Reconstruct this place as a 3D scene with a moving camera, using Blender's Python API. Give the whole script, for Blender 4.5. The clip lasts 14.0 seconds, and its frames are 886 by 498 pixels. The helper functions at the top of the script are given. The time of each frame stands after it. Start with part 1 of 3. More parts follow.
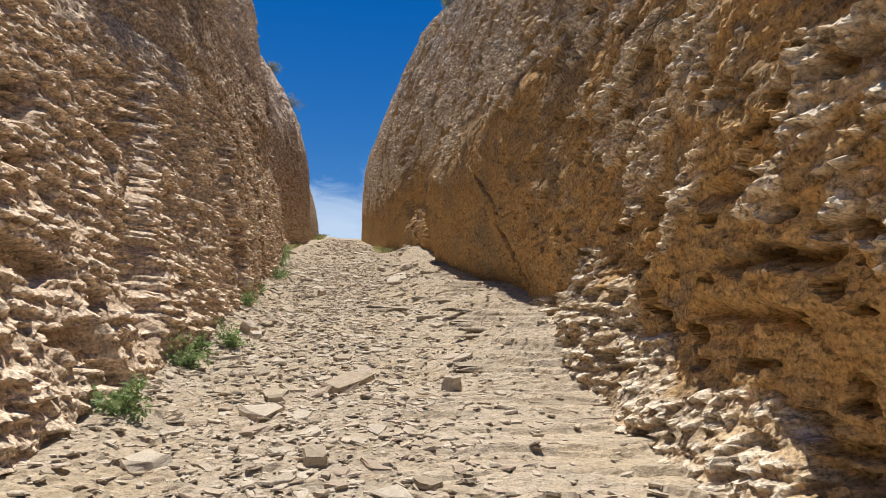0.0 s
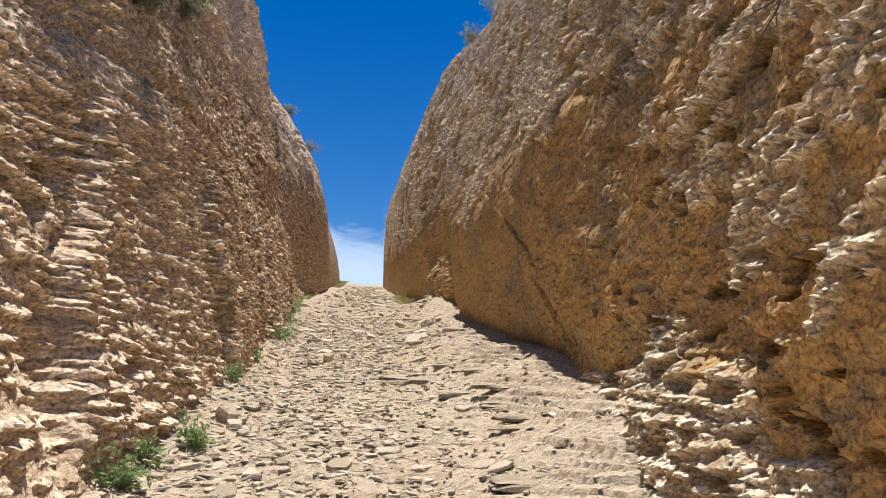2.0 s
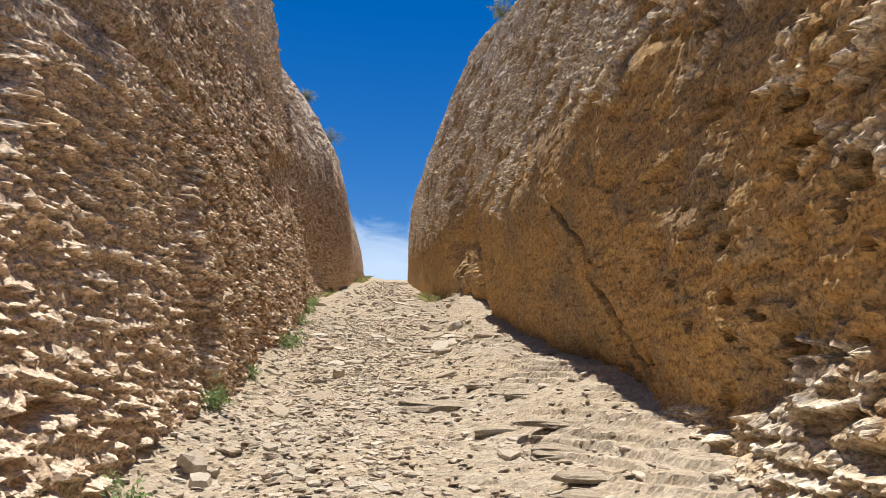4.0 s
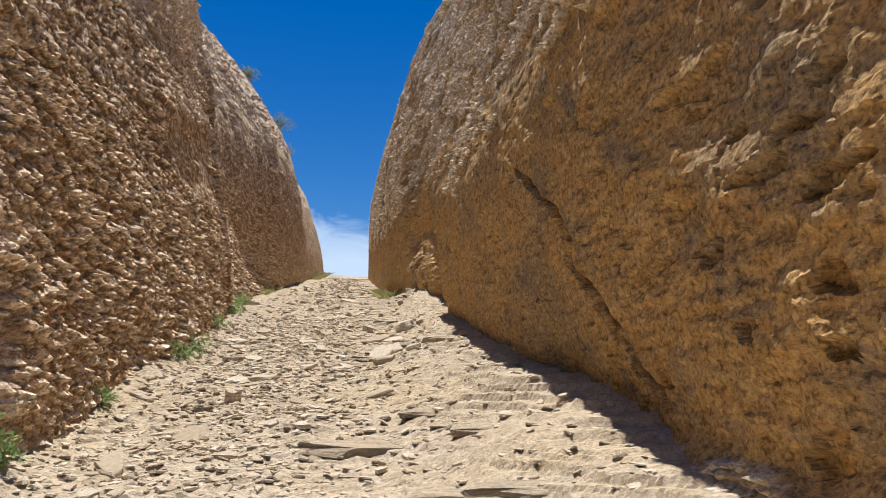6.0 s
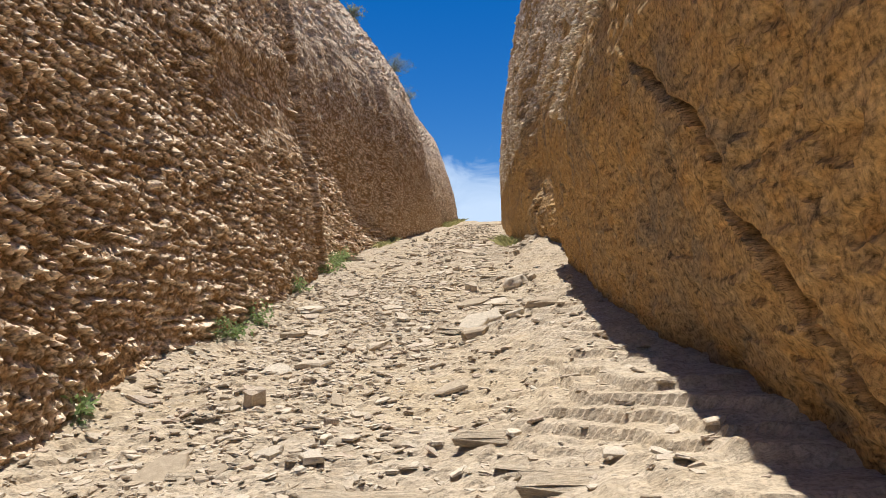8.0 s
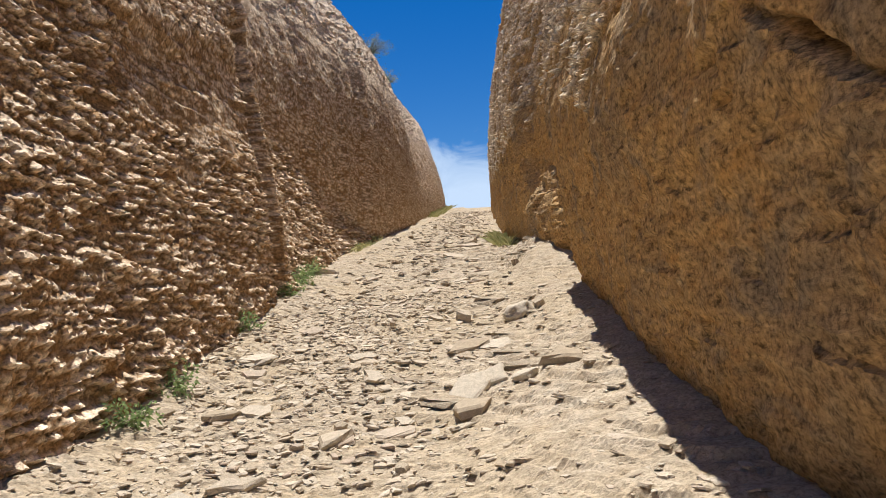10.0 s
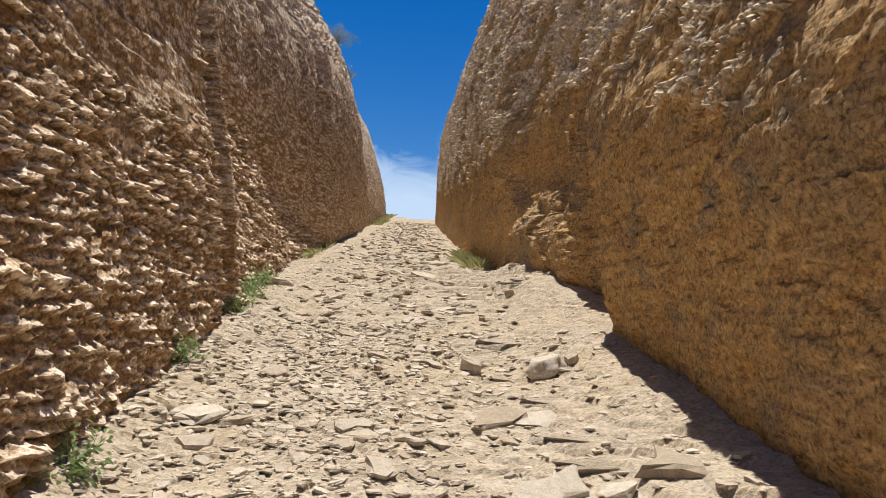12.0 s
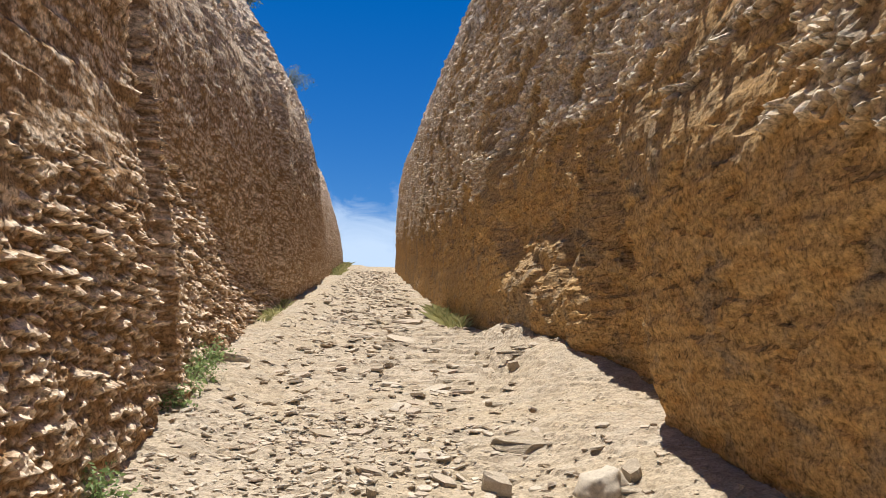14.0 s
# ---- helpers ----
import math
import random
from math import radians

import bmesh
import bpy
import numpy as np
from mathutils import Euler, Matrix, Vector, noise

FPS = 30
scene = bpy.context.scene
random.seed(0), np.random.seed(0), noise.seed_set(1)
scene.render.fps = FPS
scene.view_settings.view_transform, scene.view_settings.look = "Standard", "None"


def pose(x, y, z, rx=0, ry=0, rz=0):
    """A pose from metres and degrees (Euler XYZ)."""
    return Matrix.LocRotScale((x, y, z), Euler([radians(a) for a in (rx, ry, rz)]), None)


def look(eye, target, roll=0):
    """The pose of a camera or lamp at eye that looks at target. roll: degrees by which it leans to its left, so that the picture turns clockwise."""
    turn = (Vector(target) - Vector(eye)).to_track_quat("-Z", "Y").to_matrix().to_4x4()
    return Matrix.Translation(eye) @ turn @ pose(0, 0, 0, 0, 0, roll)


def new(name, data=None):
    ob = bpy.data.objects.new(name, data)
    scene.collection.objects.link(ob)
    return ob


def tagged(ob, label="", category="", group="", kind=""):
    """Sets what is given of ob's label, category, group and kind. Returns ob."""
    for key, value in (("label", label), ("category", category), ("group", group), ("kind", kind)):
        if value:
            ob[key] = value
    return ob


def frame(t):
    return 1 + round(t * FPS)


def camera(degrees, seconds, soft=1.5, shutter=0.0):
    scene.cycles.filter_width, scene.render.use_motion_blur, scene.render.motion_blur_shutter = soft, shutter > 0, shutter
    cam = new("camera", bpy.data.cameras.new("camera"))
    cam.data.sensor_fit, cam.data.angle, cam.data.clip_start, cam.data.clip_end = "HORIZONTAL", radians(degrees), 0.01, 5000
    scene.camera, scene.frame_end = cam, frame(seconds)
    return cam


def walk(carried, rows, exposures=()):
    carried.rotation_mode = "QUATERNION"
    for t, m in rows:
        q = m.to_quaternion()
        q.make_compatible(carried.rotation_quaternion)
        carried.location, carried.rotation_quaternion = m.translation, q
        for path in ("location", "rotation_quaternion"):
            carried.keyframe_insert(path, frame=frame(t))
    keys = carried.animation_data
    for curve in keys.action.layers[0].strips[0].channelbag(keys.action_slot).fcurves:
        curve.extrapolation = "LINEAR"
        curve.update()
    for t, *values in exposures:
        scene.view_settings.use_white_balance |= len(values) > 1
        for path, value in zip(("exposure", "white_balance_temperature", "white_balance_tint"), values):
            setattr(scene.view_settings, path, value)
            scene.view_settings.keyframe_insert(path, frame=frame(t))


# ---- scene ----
cam = camera(63.1, 14.0, soft=0.5)
METRES, EYE, TILT, LEAN, TURN = 14.2, 1.5, 10.0, 0.0, -7.5
ROWS = [
    (0.0, 0.0, 0.0, 0.0, 0.05, -2.86, -0.98),
    (0.5, 0.0064, 0.0303, 0.0163, 0.14, 3.11, 2.43),
    (1.0, 0.0005, 0.0567, 0.0114, 0.63, 3.05, 2.03),
    (1.5, -0.0094, 0.095, 0.0129, 2.66, 1.81, -0.81),
    (2.0, -0.0032, 0.1266, 0.0072, 1.88, 0.63, -0.52),
    (2.5, -0.0036, 0.1555, 0.0048, 3.33, -0.02, -0.87),
    (5.0, -0.0178, 0.3344, 0.0031, 3.91, 0.27, -0.39),
    (5.5, -0.011, 0.3755, -0.0038, 2.09, 0.24, -0.16),
    (6.0, -0.0013, 0.416, -0.0043, 1.21, -0.12, 0.13),
    (6.5, 0.0096, 0.4599, -0.0016, 1.71, -1.64, 0.07),
    (7.0, 0.0314, 0.4939, -0.0005, 3.66, -2.49, 4.64),
    (7.5, 0.0342, 0.524, 0.0006, 6.92, -4.78, 6.2),
    (8.0, 0.0223, 0.5624, -0.0064, 12.28, -4.3, 3.3),
    (8.5, 0.0186, 0.6012, -0.0021, 11.19, -5.11, 5.09),
    (11.0, -0.0422, 0.771, 0.0088, 11.62, -6.27, 3.78),
    (11.5, -0.0691, 0.8018, 0.0059, 9.27, -8.21, -1.51),
    (12.0, -0.0822, 0.8291, 0.0114, 6.11, -5.0, -1.5),
    (12.5, -0.0881, 0.8599, 0.0158, 4.85, -1.5, 1.43),
    (13.0, -0.1013, 0.8803, 0.0145, 4.95, -1.82, 1.31),
    (13.5, -0.1194, 0.9107, 0.0187, 4.71, -2.61, 0.71),
    (14.0, -0.121, 0.938, 0.0176, 2.46, -1.4, -0.44),
]
walk(cam, [(t, pose(0, 0, EYE, TILT, LEAN, TURN) @ pose(METRES * x, METRES * y, METRES * z, 90 + pitch, roll, yaw)) for t, x, y, z, yaw, pitch, roll in ROWS], [(0.0, 0.24), (0.5, 0.6), (2.5, 0.47), (5.0, 0.44), (11.0, 0.4), (11.5, 0.34), (12.0, 0.36), (12.5, 0.52), (13.0, 0.5), (14.0, 0.44)])

# ---- world, sun ----
SUN_ELEV, SUN_SIDE = 76.0, -9.0       # degrees; the sun stands high, ahead of the walk
world = bpy.data.worlds.new("sky_world")
scene.world = world
world.use_nodes = True
wn = world.node_tree
sky = wn.nodes.new("ShaderNodeTexSky")
sky.sky_type, sky.sun_disc = "NISHITA", False
sky.sun_elevation, sky.sun_rotation = radians(SUN_ELEV), radians(SUN_SIDE)
sky.altitude, sky.air_density, sky.dust_density, sky.ozone_density = 600, 1.0, 0.1, 3.0
wn.nodes["Background"].inputs["Strength"].default_value = 0.076
deep = wn.nodes.new("ShaderNodeHueSaturation")
deep.inputs["Hue"].default_value, deep.inputs["Saturation"].default_value = 0.51, 1.45
wn.links.new(sky.outputs[0], deep.inputs["Color"])
wn.links.new(deep.outputs[0], wn.nodes["Background"].inputs["Color"])
sun = new("sun", bpy.data.lights.new("sun", "SUN"))
sun.data.energy, sun.data.angle, sun.data.color = 5.0, radians(0.53), (1.0, 0.955, 0.88)
ce, se = math.cos(radians(SUN_ELEV)), math.sin(radians(SUN_ELEV))
sun_way = Vector((ce * math.sin(radians(SUN_SIDE)), ce * math.cos(radians(SUN_SIDE)), se))
sun.matrix_world = look(sun_way * 60, (0, 0, 0))


# ---- number noise ----
RNG = np.random.RandomState(7)
TABLE = RNG.rand(256, 256)


def vnoise(x, y, s=0):
    """Smooth value noise in -1..1."""
    x, y = np.asarray(x, float) + 31.7 * s + 1000, np.asarray(y, float) + 17.3 * s + 1000
    ix, iy = np.floor(x).astype(int), np.floor(y).astype(int)
    fx, fy = x - ix, y - iy
    fx, fy = fx ** 3 * (fx * (fx * 6 - 15) + 10), fy ** 3 * (fy * (fy * 6 - 15) + 10)
    a, b = TABLE[ix & 255, iy & 255], TABLE[(ix + 1) & 255, iy & 255]
    c, d = TABLE[ix & 255, (iy + 1) & 255], TABLE[(ix + 1) & 255, (iy + 1) & 255]
    return 2 * (a + (b - a) * fx + (c - a) * fy + (a - b - c + d) * fx * fy) - 1


def fbm(x, y, octaves=4, s=0, gain=0.5):
    total, amp, size = 0, 1.0, 1.0
    for k in range(octaves):
        total = total + amp * vnoise(x * size, y * size, s + 5 * k)
        amp, size = amp * gain, size * 2.03
    return total


CELLS = RNG.rand(6, 256, 256)


def facets(u, v, up, side, size_u, size_v, s=0, jitter=0.75):
    """Broken rock: cells about size_u by size_v metres, each a tilted plane of its own. Returns a height of about -0.5..0.5 and the planes in metres."""
    u, v = np.asarray(u, float) / size_u + 500 + 13.7 * s, np.asarray(v, float) / size_v + 500 + 7.9 * s
    iu, iv = np.floor(u).astype(int), np.floor(v).astype(int)
    best = np.full(u.shape, 9.0)
    height, plane = np.zeros(u.shape), np.zeros(u.shape)
    for a in (-1, 0, 1):
        for b in (-1, 0, 1):
            p, q = (iu + a) & 255, (iv + b) & 255
            du = u - (iu + a + 0.5 + jitter * (CELLS[0, p, q] - 0.5))
            dv = v - (iv + b + 0.5 + jitter * (CELLS[1, p, q] - 0.5))
            dist = du * du + dv * dv
            won = dist < best
            best = np.where(won, dist, best)
            tilt = -up * (0.4 + 1.2 * CELLS[3, p, q]) * dv * size_v + side * (CELLS[4, p, q] - 0.5) * du * size_u
            height = np.where(won, CELLS[2, p, q] - 0.5, height)
            plane = np.where(won, tilt, plane)
    return height, plane


def step01(a, b, v):
    t = np.clip((v - a) / (b - a), 0, 1)
    return t * t * (3 - 2 * t)


def beds(y, z, thick, s, reach):
    """Rock beds: each layer juts out by its own amount, which changes along its length."""
    w = z / thick + 0.55 * fbm(y / 1.3, z / 0.5, 2, s + 40)
    k = np.floor(w)
    f = w - k
    jut = vnoise(y / reach + 13.1 * k, 7.7 * k, s) + 0.55 * vnoise(y / (reach * 0.3) + 5.3 * k, 3.1 * k, s + 3)
    return jut * (0.55 + 0.45 * np.sin(np.pi * np.clip(f, 0, 1)))


# ---- materials ----
def material(name, build):
    m = bpy.data.materials.new(name)
    m.use_nodes = True
    build(m.node_tree, m.node_tree.nodes["Principled BSDF"])
    return m


def tex_noise(t, coord, scale, detail=6, rough=0.6, stretch=(1, 1, 1), distort=0.0):
    mp = t.nodes.new("ShaderNodeMapping")
    mp.inputs["Scale"].default_value = stretch
    t.links.new(coord, mp.inputs["Vector"])
    n = t.nodes.new("ShaderNodeTexNoise")
    n.inputs["Scale"].default_value, n.inputs["Detail"].default_value = scale, detail
    n.inputs["Roughness"].default_value, n.inputs["Distortion"].default_value = rough, distort
    t.links.new(mp.outputs[0], n.inputs["Vector"])
    return n.outputs["Fac"]


def ramp(t, fac, *stops):
    r = t.nodes.new("ShaderNodeValToRGB")
    e = r.color_ramp.elements
    e[0].position, e[0].color = stops[0][0], (*stops[0][1], 1)
    e[1].position, e[1].color = stops[-1][0], (*stops[-1][1], 1)
    for p, c in stops[1:-1]:
        e.new(p).color = (*c, 1)
    t.links.new(fac, r.inputs["Fac"])
    return r.outputs["Color"]


def mix(t, fac, a, b, mode="MIX"):
    n = t.nodes.new("ShaderNodeMix")
    n.data_type, n.blend_type = "RGBA", mode
    for v, key in ((fac, 0), (a, 6), (b, 7)):
        if isinstance(v, (int, float)):
            n.inputs[key].default_value = v
        elif isinstance(v, tuple):
            n.inputs[key].default_value = (*v, 1)
        else:
            t.links.new(v, n.inputs[key])
    return n.outputs[2]


def bump(t, bsdf, *layers):
    last = None
    for height, strength, dist in layers:
        b = t.nodes.new("ShaderNodeBump")
        b.inputs["Strength"].default_value, b.inputs["Distance"].default_value = strength, dist
        t.links.new(height, b.inputs["Height"])
        if last:
            t.links.new(last, b.inputs["Normal"])
        last = b.outputs[0]
    t.links.new(last, bsdf.inputs["Normal"])


def chips(t, coord, scale, stretch):
    """Flat broken facets: a height and shade for each cell."""
    warp = tex_noise(t, coord, scale * 1.5, 2, 0.5)
    sh = t.nodes.new("ShaderNodeVectorMath")
    sh.operation = "MULTIPLY_ADD"
    sh.inputs[1].default_value = (0.35 / scale,) * 3
    t.links.new(warp, sh.inputs[0])
    t.links.new(coord, sh.inputs[2])
    mp = t.nodes.new("ShaderNodeMapping")
    mp.inputs["Scale"].default_value = stretch
    t.links.new(sh.outputs[0], mp.inputs["Vector"])
    v = t.nodes.new("ShaderNodeTexVoronoi")
    v.inputs["Scale"].default_value = scale
    t.links.new(mp.outputs[0], v.inputs["Vector"])
    bw = t.nodes.new("ShaderNodeSeparateColor")
    t.links.new(v.outputs["Color"], bw.inputs[0])
    return bw.outputs[0]


def g3(v):
    return (v, v, v)


def rock_look(pale, mid, ochre, stain, flaky=1.0, lit_crust=None):
    """Layered sandstone: ochre body, grey lichen, dark pits, pale weathered skin with sunlight painted in."""
    def build(t, bsdf):
        co = t.nodes.new("ShaderNodeTexCoord").outputs["Object"]
        big = tex_noise(t, co, 0.55, 5, 0.6)
        med = tex_noise(t, co, 3.2, 8, 0.68, (1, 1, 2.2), 0.4)
        lay = tex_noise(t, co, 2.0, 6, 0.6, (0.6, 0.6, 7.0), 0.3)
        fine = tex_noise(t, co, 34, 5, 0.7)
        grey = tex_noise(t, co, 1.9, 6, 0.65, (1, 1, 1.5), 0.5)
        col = ramp(t, med, (0.3, ochre), (0.52, mid), (0.74, pale))
        col = mix(t, ramp(t, lay, (0.42, g3(0)), (0.62, g3(0.6))), col, mid)
        col = mix(t, ramp(t, big, (0.5, g3(0)), (0.72, g3(0.75))), col, stain)
        if lit_crust:
            # pale tone over the body: part weathering, part painted sunlight
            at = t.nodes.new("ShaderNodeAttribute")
            at.attribute_name = "lit_crust"
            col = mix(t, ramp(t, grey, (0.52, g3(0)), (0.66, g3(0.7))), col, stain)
            col = mix(t, at.outputs["Fac"], col, lit_crust)
        col = mix(t, 1.0, col, ramp(t, fine, (0.34, g3(0.4)), (0.5, g3(1.0)), (0.7, g3(1.35))), "MULTIPLY")
        pits = tex_noise(t, co, 11, 6, 0.72, (1, 1, 1.8))
        col = mix(t, 1.0, col, ramp(t, pits, (0.34, g3(0.4)), (0.455, g3(1.02)), (0.68, g3(1.22))), "MULTIPLY")
        flake = chips(t, co, 15, (0.8, 0.8, 1.9))
        flake_small = chips(t, co, 38, (0.8, 0.8, 1.7))
        col = mix(t, flaky, col, ramp(t, flake, (0.0, (0.66, 0.62, 0.58)), (0.55, g3(1.0)), (1.0, (1.22, 1.24, 1.27))), "MULTIPLY")
        col = mix(t, flaky, col, ramp(t, flake_small, (0.0, g3(0.62)), (0.6, g3(1.05)), (1.0, g3(1.25))), "MULTIPLY")
        t.links.new(col, bsdf.inputs["Base Color"])
        bsdf.inputs["Roughness"].default_value = 0.95
        bsdf.inputs["Specular IOR Level"].default_value = 0.15
        grit = tex_noise(t, co, 70, 4, 0.7)
        knob = tex_noise(t, co, 16, 6, 0.65, (0.7, 0.7, 1.7))
        bump(t, bsdf, (knob, 0.6, 0.03), (flake, 0.5, 0.02), (flake_small, 0.6, 0.012), (grit, 0.5, 0.008))
    return build


# west body darkened to hold shade; both last colours brightened to hold sunlight
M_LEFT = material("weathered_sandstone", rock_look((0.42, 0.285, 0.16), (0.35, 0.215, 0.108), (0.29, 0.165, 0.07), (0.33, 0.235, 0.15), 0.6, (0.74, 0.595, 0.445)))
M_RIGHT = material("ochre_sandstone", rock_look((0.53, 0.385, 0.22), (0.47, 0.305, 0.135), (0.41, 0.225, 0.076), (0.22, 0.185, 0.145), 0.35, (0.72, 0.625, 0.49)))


def ground_look(t, bsdf):
    co = t.nodes.new("ShaderNodeTexCoord").outputs["Object"]
    big = tex_noise(t, co, 0.7, 5, 0.6)
    med = tex_noise(t, co, 5, 8, 0.7, (0.6, 1.3, 1), 0.3)
    fine = tex_noise(t, co, 45, 5, 0.75)
    col = ramp(t, med, (0.3, (0.41, 0.325, 0.225)), (0.5, (0.50, 0.415, 0.31)), (0.72, (0.57, 0.49, 0.385)))
    col = mix(t, ramp(t, big, (0.45, g3(0)), (0.7, g3(0.55))), col, (0.50, 0.395, 0.255))
    col = mix(t, 1.0, col, ramp(t, chips(t, co, 20, (0.8, 1.2, 0.5)), (0.0, g3(0.84)), (1.0, g3(1.1))), "MULTIPLY")
    col = mix(t, 1.0, col, ramp(t, fine, (0.34, g3(0.6)), (0.5, g3(1.0)), (0.7, g3(1.2))), "MULTIPLY")
    t.links.new(col, bsdf.inputs["Base Color"])
    bsdf.inputs["Roughness"].default_value = 0.95
    bsdf.inputs["Specular IOR Level"].default_value = 0.15
    flake = chips(t, co, 10, (0.8, 1.2, 0.5))
    flake_small = chips(t, co, 27, (0.8, 1.2, 0.5))
    flake_tiny = chips(t, co, 60, (0.8, 1.2, 0.5))
    bump(t, bsdf, (tex_noise(t, co, 14, 6, 0.7, (0.6, 1.4, 1)), 0.7, 0.04), (flake, 0.7, 0.035), (flake_small, 0.7, 0.016), (flake_tiny, 0.6, 0.007), (fine, 0.5, 0.006))


M_GROUND = material("pale_limestone_path", ground_look)


def stone_look(t, bsdf):
    co = t.nodes.new("ShaderNodeTexCoord").outputs["Object"]
    rnd = t.nodes.new("ShaderNodeObjectInfo").outputs["Random"]
    isl = t.nodes.new("ShaderNodeNewGeometry").outputs["Random Per Island"]
    add = t.nodes.new("ShaderNodeMath")
    add.operation = "ADD"
    t.links.new(rnd, add.inputs[0])
    t.links.new(isl, add.inputs[1])
    fr = t.nodes.new("ShaderNodeMath")
    fr.operation = "FRACT"
    t.links.new(add.outputs[0], fr.inputs[0])
    col = ramp(t, fr.outputs[0], (0.0, (0.40, 0.325, 0.235)), (0.35, (0.51, 0.43, 0.33)), (0.7, (0.58, 0.51, 0.41)), (1.0, (0.46, 0.365, 0.28)))
    med = tex_noise(t, co, 9, 7, 0.7)
    fine = tex_noise(t, co, 60, 4, 0.7)
    col = mix(t, 1.0, col, ramp(t, med, (0.3, g3(0.75)), (0.6, g3(1.05))), "MULTIPLY")
    col = mix(t, 1.0, col, ramp(t, fine, (0.34, g3(0.72)), (0.5, g3(1.0)), (0.7, g3(1.15))), "MULTIPLY")
    t.links.new(col, bsdf.inputs["Base Color"])
    bsdf.inputs["Roughness"].default_value = 0.93
    bsdf.inputs["Specular IOR Level"].default_value = 0.15
    bump(t, bsdf, (med, 0.5, 0.02), (fine, 0.5, 0.006))


M_STONE = material("pale_loose_stone", stone_look)

# ---- the lie of the land ----
SLOPE = math.tan(radians(10))


def lie(y):
    """Mean height of the path along its length: a steady climb to a crest, level beyond and behind."""
    y = np.asarray(y, float)
    up = SLOPE * np.clip(y, -9, 24) - 0.02
    upper = 0.147 * np.clip(y - 24, 0, 50)
    over = np.clip(y - 74, 0, 5)
    return up + upper + 0.147 * over - 0.5 * 0.147 / 5 * over ** 2 - 0.012 * np.clip(y - 79, 0, 60)


def along(y, knots):
    ks = np.array(knots)
    lo = np.interp(y - 0.12, ks[:, 0], ks[:, 1])
    hi = np.interp(y + 0.12, ks[:, 0], ks[:, 1])
    return 0.5 * np.interp(y, ks[:, 0], ks[:, 1]) + 0.25 * (lo + hi)


LEFT_FOOT = [(-10, -2.4), (0, -1.8), (7, -1.56), (12, -1.46), (16, -1.58), (19.3, -1.72), (19.9, -1.70), (20.3, -1.76), (21.2, -1.93), (24, -2.08), (26, -2.2), (30, -2.24), (40, -2.3), (50, -2.48), (60, -2.75), (75, -3.1), (83, -3.9)]
RIGHT_FACE = [(-10, 3.2), (0, 2.6), (3.5, 2.22), (5, 2.36), (6, 2.42), (7, 2.38), (8.5, 2.38), (10.3, 2.34), (12, 2.27), (15, 2.16), (17, 2.16), (18.7, 2.08), (18.92, 2.08), (19.04, 2.4), (19.4, 2.56), (20.6, 2.52), (21.1, 2.26), (22.5, 2.14), (24.3, 1.98), (25.2, 1.8), (27, 1.62), (30, 1.5), (40, 1.32), (50, 1.18), (60, 1.05), (68, 1.25), (83, 3.0)]
LEFT_LEAN = [(-1, -0.1), (0, 0), (1, 0.19), (2, 0.37), (3, 0.58), (4, 0.82), (5, 1.05), (6, 1.22), (7, 1.38), (8, 1.65), (8.7, 2.1), (9, 2.9)]
STEEP_LEAN = [(-1, 0), (0, 0), (1, -0.05), (2, -0.08), (3, -0.09), (4, -0.04), (5, 0.14), (6, 0.45), (6.5, 0.66), (7, 0.95), (8, 1.6), (8.7, 2.3), (9, 3.1)]
UNDERCUT = [(-1, 0.66), (0, 0.46), (0.5, 0.28), (1, 0.13), (1.5, 0.06), (2.0, 0.0), (2.5, -0.07), (3, -0.12), (3.3, -0.12), (3.8, -0.04), (4.4, 0.09), (5, 0.21), (6, 0.4), (7, 0.6), (8, 0.82), (9, 1.1), (9.6, 1.5), (10, 2.2)]
PILLAR = [(-1, -0.75), (0, -0.3), (0.3, -0.14), (0.45, 0.0), (0.8, 0.04), (1.2, -0.06), (2.0, -0.04), (3, 0.04), (4, 0.2), (5, 0.42), (6, 0.58), (7, 0.7), (8, 0.86), (9, 1.1), (9.6, 1.5), (10, 2.3)]
APRON = [(-1, -0.6), (0, -0.26), (0.6, -0.05), (0.95, 0.09), (1.1, 0.14), (1.4, 0.13), (1.9, 0.1), (2.4, 0.08), (2.9, 0.08), (3.5, 0.12), (4.2, 0.22), (5, 0.4), (6, 0.6), (7, 0.8), (8, 0.95), (9, 1.1), (9.6, 1.5), (10, 2.2)]
FAR_LEAN = [(-1, 0), (0, 0), (2, 0.0), (3, 0.02), (4, 0.06), (5, 0.12), (6, 0.22), (7, 0.45), (8, 0.74), (9, 1.15), (9.6, 1.6), (10, 2.3)]
FAR_LEFT_LEAN = [(-1, 0), (0, 0), (1, 0.08), (2, 0.24), (3, 0.48), (4, 0.76), (5, 1.08), (6, 1.38), (7, 1.72), (8, 2.15), (8.7, 2.7), (9, 3.4)]


